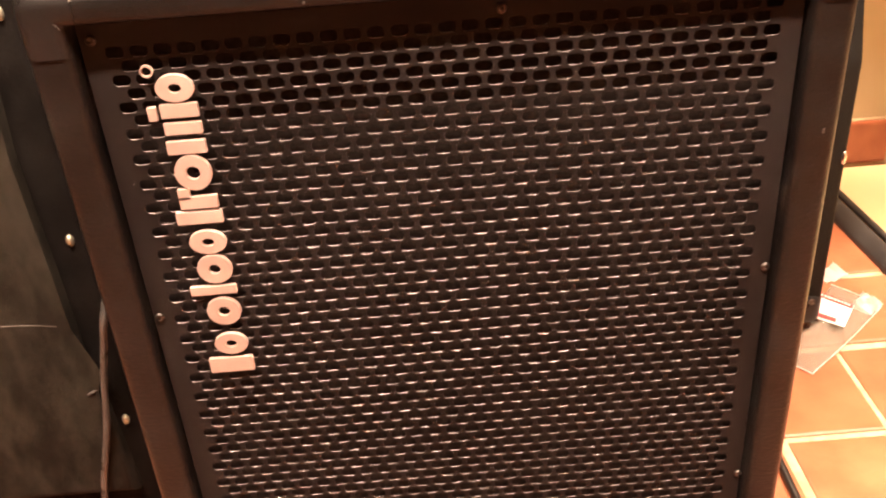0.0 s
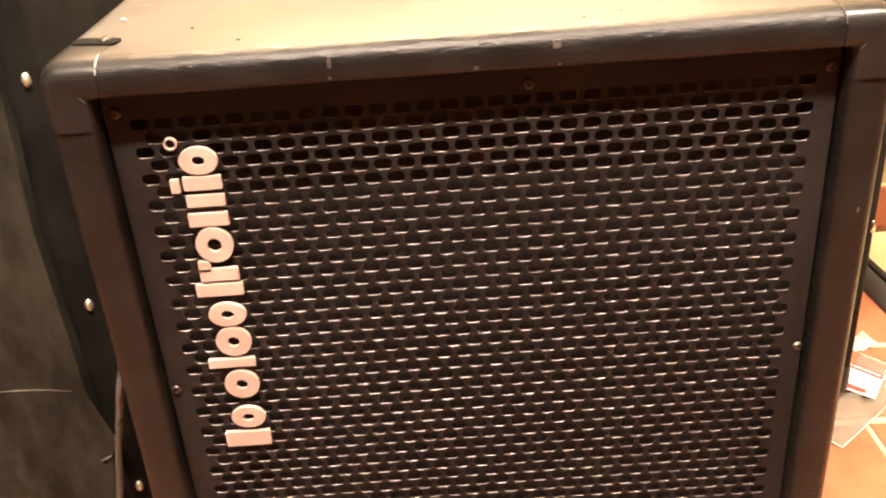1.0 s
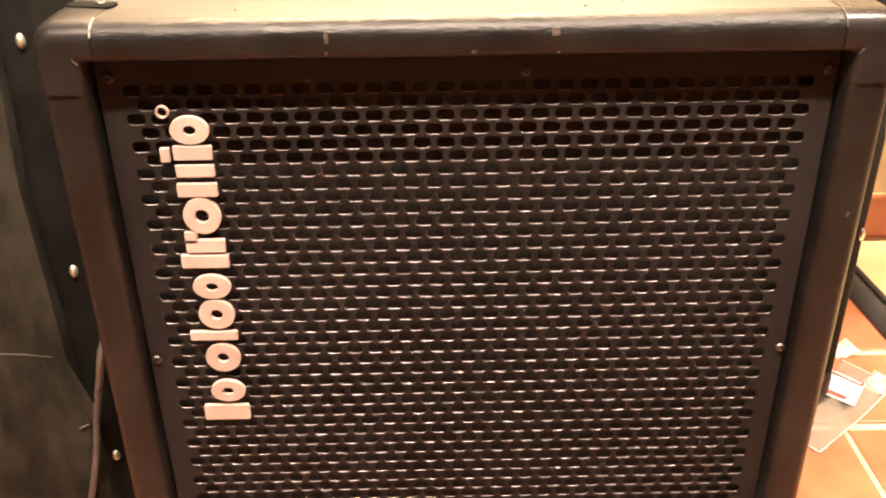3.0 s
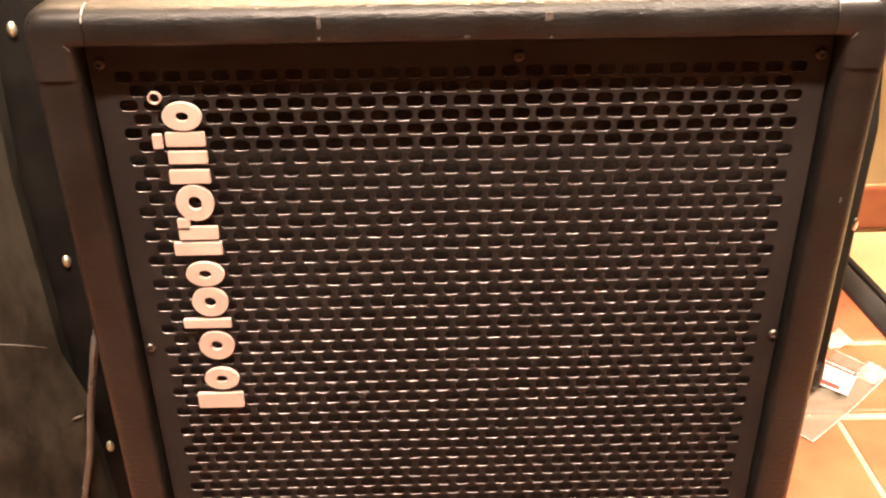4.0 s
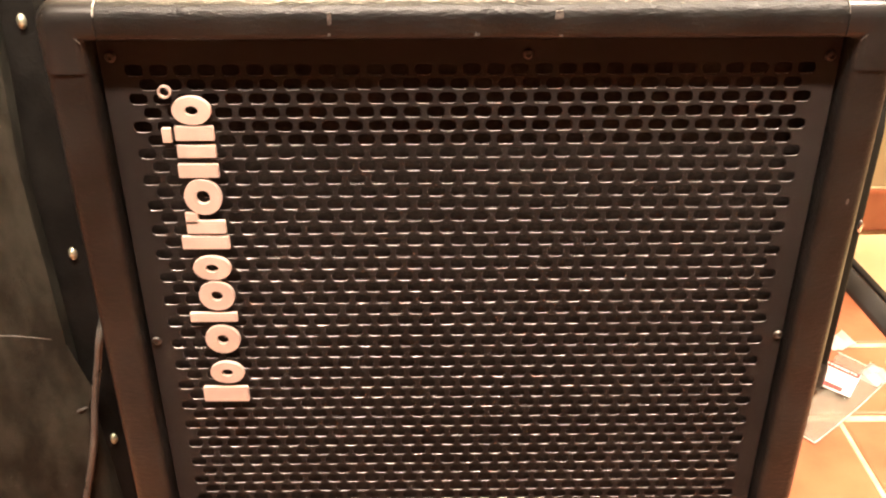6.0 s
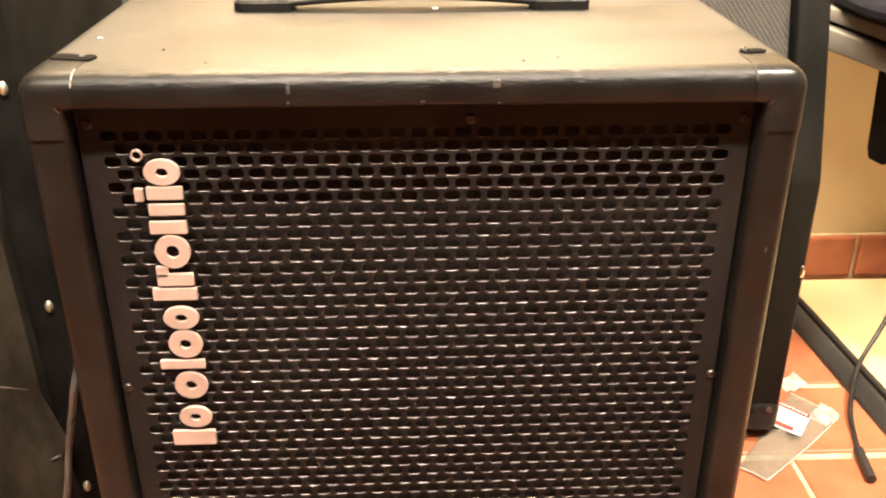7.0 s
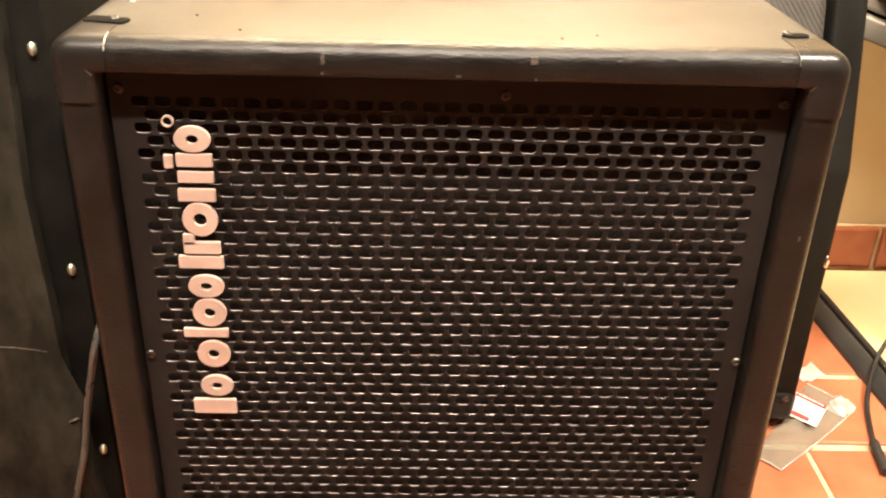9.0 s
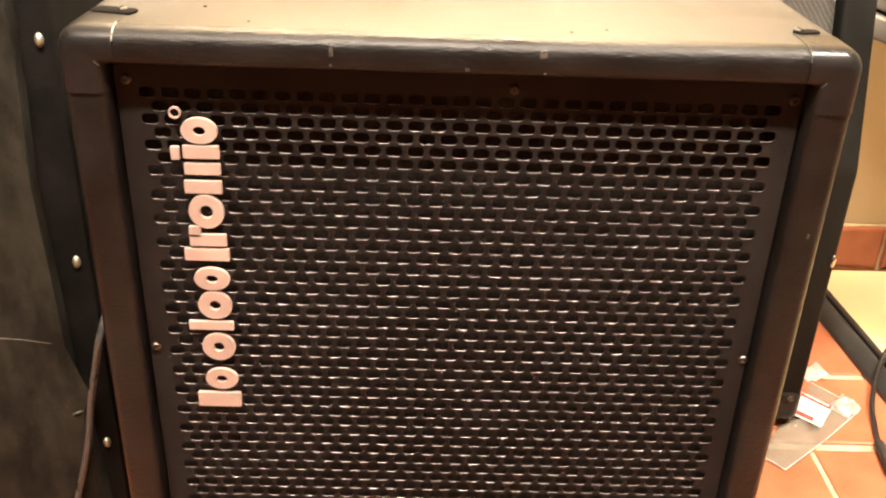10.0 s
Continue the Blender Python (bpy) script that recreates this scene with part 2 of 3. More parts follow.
def lathe(profile, turns=20, axis="y"):
    """A turned solid: radius and height pairs, closed at both ends; axis y points its top at the viewer (-y)."""
    bm = bmesh.new()
    rings = []
    for r, h in profile:
        ring = []
        for k in range(turns):
            a = 2 * math.pi * k / turns
            p = (r * math.cos(a), -h, r * math.sin(a)) if axis == "y" else (r * math.cos(a), r * math.sin(a), h)
            ring.append(bm.verts.new(p))
        rings.append(ring)
    for a, b in zip(rings, rings[1:]):
        for k in range(turns):
            bm.faces.new((a[k], a[(k + 1) % turns], b[(k + 1) % turns], b[k]))
    bm.faces.new(rings[0])
    bm.faces.new(rings[-1])
    return bm


def moved(bm, m):
    bmesh.ops.transform(bm, matrix=m, verts=bm.verts)
    return bm


def rounded_ring(hw, hh, r, n=5):
    """A rounded rectangle about the origin, as x and z pairs."""
    pts = []
    for cx, cz, a0 in ((hw - r, hh - r, 0), (-hw + r, hh - r, 90), (-hw + r, -hh + r, 180), (hw - r, -hh + r, 270)):
        for k in range(n + 1):
            a = radians(a0 + 90 * k / n)
            pts.append((cx + r * math.cos(a), cz + r * math.sin(a)))
    return pts


def shell(hw, hh, r, steps, cx=0, cz=0, n=5):
    """A cabinet skin: rounded rings, each set in by some metres at some depth, joined and closed at both ends."""
    bm = bmesh.new()
    rings = []
    for inset, y, *across in steps:
        rr = max(r - inset, 0.0015)
        rings.append([bm.verts.new((cx + x, y, cz + z)) for x, z in rounded_ring(hw - (across[0] if across else inset), hh - inset, rr, n)])
    for a, b in zip(rings, rings[1:]):
        for k in range(len(a)):
            bm.faces.new((a[k], a[(k + 1) % len(a)], b[(k + 1) % len(a)], b[k]))
    bm.faces.new(rings[0])
    bm.faces.new(rings[-1])
    return bm


def tube(points, radius, turns=10, sub=6):
    """A round cable or rod along a smooth line through the points."""
    p = [Vector(q) for q in points]
    line = []
    for i in range(len(p) - 1):
        a, b, c, d = p[max(i - 1, 0)], p[i], p[i + 1], p[min(i + 2, len(p) - 1)]
        for k in range(sub):
            t = k / sub
            line.append(0.5 * (2 * b + (c - a) * t + (2 * a - 5 * b + 4 * c - d) * t * t + (3 * b - a - 3 * c + d) * t ** 3))
    line.append(p[-1])
    bm = bmesh.new()
    rings = []
    side = Vector((0.31, 0.87, 0.38))
    for i, q in enumerate(line):
        way = (line[min(i + 1, len(line) - 1)] - line[max(i - 1, 0)]).normalized()
        u = (side - way * side.dot(way)).normalized()
        v = way.cross(u)
        rings.append([bm.verts.new(q + radius * (math.cos(2 * math.pi * k / turns) * u + math.sin(2 * math.pi * k / turns) * v)) for k in range(turns)])
    for a, b in zip(rings, rings[1:]):
        for k in range(turns):
            bm.faces.new((a[k], a[(k + 1) % turns], b[(k + 1) % turns], b[k]))
    bm.faces.new(rings[0])
    bm.faces.new(rings[-1])
    return bm


def slab(outline, y0, y1, bevel=0.0):
    """A flat plate in x and z between two depths."""
    bm = bmesh.new()
    a = [bm.verts.new((x, y0, z)) for x, z in outline]
    b = [bm.verts.new((x, y1, z)) for x, z in outline]
    n = len(outline)
    bm.faces.new(a)
    bm.faces.new(b)
    for k in range(n):
        bm.faces.new((a[k], a[(k + 1) % n], b[(k + 1) % n], b[k]))
    if bevel:
        rim = [e for e in bm.edges if all(abs(v.co.y - y0) < 1e-6 for v in e.verts)]
        bmesh.ops.bevel(bm, geom=rim, offset=bevel, segments=4 if bevel > 0.004 else 2, profile=0.5, affect="EDGES")
    return bm


def flat(outline, z, t=0.0006):
    bm = bmesh.new()
    a = [bm.verts.new((x, y, z)) for x, y in outline]
    b = [bm.verts.new((x, y, z + t)) for x, y in outline]
    bm.faces.new(a)
    bm.faces.new(b)
    for k in range(len(a)):
        j = (k + 1) % len(a)
        bm.faces.new((a[k], a[j], b[j], b[k]))
    return bm


# ---- room ----
X0, X1, Y0, Y1, TOP = -3.0, 3.4, -6.0, 0.773, 2.4
setting("floor", box(X0 - 0.2, X1 + 0.2, Y0 - 0.2, Y1 + 0.2, -0.12, -0.003), GROUT, "sandy grout bed under terracotta floor tiles", "floor")
setting("wall_north", box(X0 - 0.2, X1 + 0.2, Y1, Y1 + 0.15, -0.003, TOP), PLASTER, "cream plastered wall above a terracotta skirting", "wall")
setting("wall_south", box(X0 - 0.2, X1 + 0.2, Y0 - 0.15, Y0, -0.003, TOP), PLASTER, "cream plastered wall", "wall")
setting("wall_west", box(X0 - 0.15, X0, Y0, Y1, -0.003, TOP), PLASTER, "cream plastered wall", "wall")
setting("wall_east", box(X1, X1 + 0.15, Y0, Y1, -0.003, TOP), PLASTER, "cream plastered wall", "wall")
setting("ceiling", box(X0 - 0.2, X1 + 0.2, Y0 - 0.2, Y1 + 0.2, TOP, TOP + 0.1), CEILING, "white painted ceiling", "ceiling")

# ---- the speaker cabinet with the steel grille ----
W, H, D = 0.2206, 0.543, 0.283
CX, CZ = -0.0014, H / 2
GRILLE_Y = 0.012
cabinet = thing("speaker_cabinet", (0, 0, 0), "black vinyl speaker cabinet with a punched steel grille", "speaker")
steps = [(0.010, D), (0.003, D - 0.003), (0.0, D - 0.010), (0.0, 0.013)]
for k in range(1, 7):
    a = radians(90 * k / 6)
    steps.append((0.009 * (1 - math.cos(a)), 0.012 * (1 - math.sin(a)), 0.008 * (1 - math.cos(a))))
steps += [(0.0160, 0.0, 0.0200), (0.0180, 0.0007, 0.0221), (0.0195, 0.0024, 0.0239), (0.0205, 0.006, 0.0250), (0.0205, 0.03, 0.0250)]
body = shell(W, CZ, 0.012, steps[:4], CX, CZ)
bmesh.ops.delete(body, geom=[f for f in body.faces if len(f.verts) > 4 and f.calc_center_median().y < 0.1], context="FACES")
part("body", body, VINYL, cabinet)
front_frame = shell(W, CZ, 0.012, steps[3:], CX, CZ)
bmesh.ops.delete(front_frame, geom=[f for f in front_frame.faces if len(f.verts) > 4], context="FACES")
part("front_frame", front_frame, STRETCHED, cabinet, "rounded front edge in glossy stretched vinyl")
part("baffle", box(CX - W + 0.0252, CX + W - 0.0252, 0.0250, 0.0290, 0.021, H - 0.021), CLOTH, cabinet, "black cloth-covered baffle")


def grille_mesh():
    """A steel sheet with rows of slots, every other row shifted by half a pitch."""
    pitch, row, half_w, half_h = 0.01265, 0.00787, 0.00480, 0.00308
    left, right, bottom, top = CX - W + 0.0268, CX + W - 0.0268, 0.0225, H - 0.0225
    first, columns = 0.5046, 29
    rows = int((first - bottom - 0.012) / row) + 1
    x_start = -0.0010 - (columns - 1) / 2 * pitch
    verts, faces, tone = [], [], []
    rim = [(1, 0.45), (1, 1), (0.85, 1), (0.45, 1), (-0.45, 1), (-0.85, 1), (-1, 1), (-1, 0.45)]
    rim += [(-u, -v) for u, v in rim]

    def quad(x0, x1, z0, z1):
        if x1 - x0 < 1e-5 or z1 - z0 < 1e-5:
            return
        n = len(verts)
        verts.extend([(x0, GRILLE_Y, z0), (x1, GRILLE_Y, z0), (x1, GRILLE_Y, z1), (x0, GRILLE_Y, z1)])
        faces.append((n, n + 1, n + 2, n + 3))
        tone.append(0)

    for r in range(rows):
        z = first - r * row
        count = columns if r % 2 == 0 else columns - 1
        xs = x_start + (0 if r % 2 == 0 else pitch / 2)
        quad(left, xs - pitch / 2, z - row / 2, z + row / 2)
        quad(xs + (count - 0.5) * pitch, right, z - row / 2, z + row / 2)
        for c in range(count):
            x = xs + c * pitch
            n = len(verts)
            m = len(rim)
            verts.extend((x + u * pitch / 2, GRILLE_Y, z + v * row / 2) for u, v in rim)
            lip = 0.00014
            levels = [(lip, 0.0), (lip, 0.0), (0.0, 1.35 * lip), (0.0, 1.35 * lip), (0.0, 0.00026)]
            for grow, y in levels:
                for sx, sz in rounded_ring(half_w + grow, half_h + grow, half_h * 0.80 + grow, 3):
                    verts.append((x + sx, GRILLE_Y + y, z + sz))
            for k in range(m):
                j = (k + 1) % m
                for level in range(len(levels)):
                    if level in (1, 3):
                        continue
                    a, b = n + level * m, n + (level + 1) * m
                    faces.append((a + k, b + k, b + j, a + j))
                    # only the bottom bevel faces get the painted glint, the rest stay black
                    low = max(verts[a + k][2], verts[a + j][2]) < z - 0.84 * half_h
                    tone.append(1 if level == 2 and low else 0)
    quad(left, right, first + row / 2, top)
    quad(left, right, bottom, first - (rows - 0.5) * row)
    me = bpy.data.meshes.new("grille")
    me.from_pydata(verts, [], faces)
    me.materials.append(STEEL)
    me.materials.append(LIP_GLINT)
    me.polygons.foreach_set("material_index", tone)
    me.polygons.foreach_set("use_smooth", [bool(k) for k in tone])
    me.update()
    return me


grille = new("grille", grille_mesh())
grille.parent = cabinet
tagged(grille, "black powder-coated steel grille with rows of slots")


def screw_mesh(r, metal):
    bm = lathe([(r, -0.001), (r, 0.0006), (r * 0.8, 0.0014), (r * 0.45, 0.0016), (r * 0.40, 0.0006), (0.0003, 0.0004)], 16)
    me = bpy.data.meshes.new("screw")
    bmesh.ops.recalc_face_normals(bm, faces=bm.faces)
    bm.to_mesh(me)
    bm.free()
    me.materials.append(metal)
    return me


SCREW_ME = screw_mesh(0.0030, SCREW)
DARK_SCREW_ME = screw_mesh(0.0030, DARK_SCREW)
for x, z in ((-0.1890, 0.512), (0.0285, 0.5125), (0.1872, 0.511), (-0.1915, 0.334), (0.1900, 0.335), (-0.1905, 0.157), (0.1905, 0.157), (-0.1890, 0.031), (0.0285, 0.031), (0.1890, 0.031)):
    # side screws take the lighter tone, top and bottom rows the darker
    s = new("screw", SCREW_ME if 0.1 < z < 0.4 else DARK_SCREW_ME)
    s.parent = cabinet
    s.matrix_local = pose(x, GRILLE_Y, z, 0, 37 * x * 100 % 90, 0)


def corner_protector(sx, sz):
    """A moulded cap over one front corner, a little proud of the vinyl."""
    out = 0.0004
    bm = shell(W + out, CZ + out, 0.0126, [(0.0, 0.036), (0.0, 0.013 - out)] + [(0.0097 * (1 - math.cos(radians(15 * k))), 0.0121 - 0.0131 * math.sin(radians(15 * k)), 0.0086 * (1 - math.cos(radians(15 * k)))) for k in range(1, 7)] + [(0.0162, -0.0009, 0.0202), (0.0182, -0.0002, 0.0223), (0.0195, 0.0014, 0.0238)], CX, CZ, 6)
    bmesh.ops.delete(bm, geom=[f for f in bm.faces if len(f.verts) > 4], context="FACES")
    x_in, z_in = CX + (W - 0.0315) * sx, CZ + (CZ - 0.036) * sz
    for co, no in (((x_in, 0, 0), (-sx, 0, 0)), ((0, 0, z_in), (0, 0, -sz))):
        bmesh.ops.bisect_plane(bm, geom=bm.verts[:] + bm.edges[:] + bm.faces[:], plane_co=co, plane_no=no, clear_outer=True)
    bmesh.ops.solidify(bm, geom=bm.faces[:], thickness=0.001)
    return bm


for sx in (-1, 1):
    for sz in (1, -1):
        cap = part("corner_protector", corner_protector(sx, sz), PLASTIC, cabinet, "black moulded plastic corner cap")
        if sz > 0:
            tongue = slab([(x, z) for x, z in rounded_ring(0.013 if sx < 0 else 0.008, 0.0062 if sx < 0 else 0.0042, 0.004, 4)], -0.0008, 0.0008, 0.0005)
            moved(tongue, pose(CX + 0.198 * sx, 0.038, H + 0.0006, -90, 0, 12 * sx))
            part("corner_tongue", tongue, TRIM, cap)
            # pale line where the cap ends, paler and thicker on the left cap
            seam = [(CX + (W - 0.0317) * sx, 0.0120 - 0.0126 * math.sin(radians(a)), H + 0.0003 - 0.0095 * (1 - math.cos(radians(a)))) for a in (2, 15, 30, 45, 60, 75)]
            part("pale_seam", tube(seam, 0.0005 if sx < 0 else 0.0003, 6), WORN_AND_SEAM if sx < 0 else SCUFF, cap, "pale seam of the corner cap")
            mitre = [(CX + (W - k) * sx, -0.0004, H - k + 0.003) for k in (0.0165, 0.0200, 0.0235)]
            part("mitre_seam", tube(mitre, 0.0003, 6), SCUFF, cap, "pale mitre line")
            sc = new("screw", SCREW_ME)
            sc.parent = cap
            sc.matrix_local = pose(CX + 0.1935 * sx, 0.039, H + 0.0012, -90, 0, 20)

# the strap handle
handle = part("handle", tube([(-0.092, 0.176, H + 0.0055), (-0.05, 0.176, H + 0.0085), (-0.003, 0.176, H + 0.0100), (0.044, 0.176, H + 0.0085), (0.086, 0.176, H + 0.0055)], 0.0038, 10), RUBBER, cabinet, "black strap handle bowed slightly upwards")
for v in handle.data.vertices:
    v.co.y = 0.176 + (v.co.y - 0.176) * 2.6
for sx in (-1, 1):
    end = shell(0.0215, 0.0115, 0.007, [(0.0, 0.0), (0.0, -0.006), (0.002, -0.008), (0.005, -0.009)], 0, 0, 4)
    moved(end, pose(0.1048 * sx - 0.0027, 0.176, H, -90, 0, 0))
    part("handle_end", end, PLASTIC, handle, "black plastic strap end cover")
for x in (-0.108, 0.102):
    part("screw", moved(lathe([(0.0042, 0), (0.0042, 0.0008), (0.002, 0.0018), (0.0004, 0.002)], 12, "z"), pose(x, 0.178, H + 0.0088)), SCREW, handle)

# the emblem: plain rings and bars of copper-coloured print, standing up the grille
def oval_ring(x0, x1, z0, z1, hole):
    bm = bmesh.new()
    n, y0, y1 = 28, GRILLE_Y - 0.0026, GRILLE_Y - 0.0001
    rings = []
    for k_in, y in ((1, y1), (1, y0 + 0.0002), (0.98, y0), (hole * 1.03, y0), (hole, y0 + 0.0002), (hole, y1)):
        rings.append([bm.verts.new(((x0 + x1) / 2 + k_in * (x1 - x0) / 2 * math.cos(2 * math.pi * k / n), y, (z0 + z1) / 2 + k_in * (z1 - z0) / 2 * math.sin(2 * math.pi * k / n))) for k in range(n)])
    for a, b in zip(rings, rings[1:] + rings[:1]):
        for k in range(n):
            bm.faces.new((a[k], a[(k + 1) % n], b[(k + 1) % n], b[k]))
    return bm


def bar(x0, x1, z0, z1):
    pts = rounded_ring((x1 - x0) / 2, (z1 - z0) / 2, min(x1 - x0, z1 - z0) * 0.09, 3)
    return slab([((x0 + x1) / 2 + x, (z0 + z1) / 2 + z) for x, z in pts], GRILLE_Y - 0.0026, GRILLE_Y - 0.0001, 0.0002)


emblem = part("emblem", oval_ring(-0.1670, -0.1600, 0.4900, 0.4970, 0.74), COPPER, cabinet, "pale copper emblem of plain rings and bars")


for x0, x1, z0, z1, hole in ((-0.1610, -0.1400, 0.4750, 0.4910, 0.34), (-0.1610, -0.1400, 0.4210, 0.4430, 0.38), (-0.1620, -0.1400, 0.3780, 0.3940, 0.34), (-0.1610, -0.1400, 0.3570, 0.3770, 0.34), (-0.1610, -0.1400, 0.3260, 0.3460, 0.34), (-0.1610, -0.1400, 0.3030, 0.3190, 0.34)):
    part("emblem_ring", oval_ring(x0, x1, z0, z1, hole), COPPER, emblem, smooth=False)
for x0, x1, z0, z1 in ((-0.1610, -0.1400, 0.4660, 0.4740), (-0.1680, -0.1630, 0.4650, 0.4730), (-0.1610, -0.1400, 0.4560, 0.4630), (-0.1620, -0.1400, 0.4440, 0.4520), (-0.1620, -0.1550, 0.4150, 0.4220), (-0.1620, -0.1400, 0.4090, 0.4170), (-0.1660, -0.1390, 0.3990, 0.4070), (-0.1680, -0.1400, 0.3490, 0.3550), (-0.1670, -0.1390, 0.2890, 0.3000)):
    part("emblem_bar", bar(x0, x1, z0, z1), COPPER, emblem, smooth=False)

# scuffs on the rim
for x, z, w, h in ((-0.0730, 0.5345, 0.0011, 0.0032), (-0.0735, 0.5265, 0.0008, 0.0008), (0.0420, 0.5360, 0.0022, 0.0022), (0.001, 0.5265, 0.0014, 0.0008), (0.208, 0.4315, 0.0007, 0.0016), (0.0435, 0.5255, 0.0007, 0.0005)):
    part("scuff", slab([(x + w * a, z + h * b) for a, b in ((-1, -0.9), (-0.3, -1), (0.9, -0.8), (1, 0.5), (0.7, 1), (-0.8, 0.9))], -0.0003, 0.0004 + (0.004 if z > 0.53 else 0)), SCUFF, cabinet, "pale scuff in the vinyl")

for x, w in ((-0.128, 0.006), (-0.098, 0.010), (-0.055, 0.004), (-0.030, 0.012), (0.002, 0.011), (0.031, 0.005)):
    spot = rounded_ring(w, 0.0022, 0.0018, 3)
    part("worn_spot", flat([(x + a, D - 0.0065 + b + 0.0006 * math.sin(900 * (x + a))) for a, b in spot], H - 0.0003), WORN_AND_SEAM, cabinet, "pale worn spot on the rear edge")

# ---- the slant-fronted cabinet behind ----
rear = thing("guitar_cabinet", (0, 0, 0), "black slant-fronted cabinet with grey woven grille cloth", "speaker")
RX0, RX1, RY, RZ, RH, RB = -0.178, 0.4145, 0.370, 0.325, 0.600, 0.70
LEAN = 0.29


def side_profile(inset_y=0.0, z0=0.03, z1=RH):
    y_top = RY + (z1 - RZ) * LEAN
    return [(RY + inset_y, z0), (RY + inset_y, RZ), (y_top + inset_y, z1), (RB, z1), (RB, z0)]


def prism(x0, x1, prof, bevel=0.0):
    bm = bmesh.new()
    a = [bm.verts.new((x0, y, z)) for y, z in prof]
    b = [bm.verts.new((x1, y, z)) for y, z in prof]
    bm.faces.new(a)
    bm.faces.new(b)
    for k in range(len(prof)):
        j = (k + 1) % len(prof)
        bm.faces.new((a[k], a[j], b[j], b[k]))
    if bevel:
        bmesh.ops.bevel(bm, geom=list(bm.edges), offset=bevel, segments=3, profile=0.5, affect="EDGES")
    return bm


part("side_panel", prism(RX1 - 0.034, RX1, side_profile(), 0.005), OLD_VINYL, rear)
part("side_panel", prism(RX0, RX0 + 0.036, side_profile(), 0.005), OLD_VINYL, rear)
part("top_panel", box(RX0 + 0.037, RX1 - 0.037, RY + (RH - RZ) * LEAN, RB, RH - 0.03, RH, 0.004), OLD_VINYL, rear)
part("bottom_panel", box(RX0 + 0.037, RX1 - 0.037, RY, RB, 0.03, 0.06, 0.004), OLD_VINYL, rear)
part("grille_cloth", prism(RX0 + 0.037, RX1 - 0.037, side_profile(0.014, 0.061, RH - 0.031)), WEAVE, rear, "grey and black woven grille cloth", smooth=False)
for x in (RX0 + 0.018, RX1 - 0.018):
    cap = part("corner_protector", moved(box(-0.0205, 0.0205, -0.004, 0.05, 0.012, 0.056, 0.013, 4), pose(x, RY, 0)), PLASTIC, rear, "black plastic corner at the foot")
    part("foot", moved(lathe([(0.014, 0), (0.017, 0.006), (0.017, 0.0118)], 18, "z"), pose(x, RY + 0.03, 0)), RUBBER, cap)
    part("screw", moved(lathe([(0.004, 0), (0.004, 0.001), (0.001, 0.002)], 12), pose(x + 0.004, RY - 0.005, 0.048)), SCREW, cap)
    part("foot", moved(lathe([(0.014, 0), (0.017, 0.006), (0.017, 0.0302)], 18, "z"), pose(x, RB - 0.04, 0)), RUBBER, rear)
# stud stretched upright, so its oval glint is put into the shape
part("stud", moved(lathe([(0.0045, 0), (0.004, 0.0015), (0.0015, 0.003)], 14), pose(RX1 - 0.0040, RY - 0.0005, 0.2225) @ Matrix.Diagonal((0.7, 1, 1.7, 1))), CHROME, rear, "bright steel stud on the edge, stretched to the oval of its glint")

# ---- the carpet-covered cabinet beside it ----
left = thing("bass_cabinet", (0, 0, 0), "large dark carpet-covered cabinet with brass studs along its edge", "speaker")
LX, LY = -0.2958, 0.185
part("body", box(-0.90, LX, LY, 0.755, 0.0, 0.645, 0.006), TRIM, left)
panel = slab([(-0.88, 0.03), (-0.3095, 0.0302), (-0.3178, 0.1535), (-0.3222, 0.175), (-0.3232, 0.2229), (-0.3241, 0.2689), (-0.3261, 0.3325), (-0.3271, 0.3804), (-0.3217, 0.4714), (-0.3192, 0.632), (-0.88, 0.632)], LY - 0.014, LY + 0.003, 0.013)
part("front_panel", panel, CARPET, left, "grey worn carpet front with a pale crease")
part("crease", tube([(-0.4014, LY - 0.0139, 0.2313), (-0.3623, LY - 0.0139, 0.2308), (-0.3290, LY - 0.0136, 0.2264)], 0.0004, 6), GREY_CABLE, left, "pale crease in the carpet")
part("loose_thread", tube([(-0.3271, LY - 0.0135, 0.1525), (-0.3222, LY - 0.015, 0.1560), (-0.3163, LY - 0.012, 0.1574)], 0.0012, 6), SCUFF, left, "frayed thread")
for z in (0.4846, 0.2997, 0.1115):
    part("stud", moved(lathe([(0.0049, 0), (0.0047, 0.0014), (0.0036, 0.0028), (0.0018, 0.0037), (0.0003, 0.004)], 18), pose(-0.3070, LY, z) @ Matrix.Diagonal((0.68, 1, 1.15, 1))), BRASS, left, "domed brass stud")

# ---- cables ----
lead = tube([(-0.215, 0.345, 0.6), (-0.2416, 0.34, 0.539), (-0.2548, 0.34, 0.514), (-0.268, 0.3, 0.42), (-0.282, 0.22, 0.29), (-0.2875, 0.165, 0.2477), (-0.298, 0.165, 0.2079), (-0.3074, 0.165, 0.169), (-0.3169, 0.165, 0.1215), (-0.334, 0.165, 0.0618), (-0.349, 0.158, 0.0045), (-0.374, 0.108, 0.0042)], 0.0030, 10)
tagged(mesh_ob("signal_cable", lead, LEAD, True), "thin dark grey cable hanging down between two cabinets", "cable")

# ---- floor corner: board, rail, packet, cable ----
board = thing("wooden_board", (0, 0, 0), "pale varnished board lying on the tiled floor", "board")
rail = thing("edge_rail", (0.556, 0.5, 0), "black ribbed rail lying along a pale board", "rail", turn=3.6)
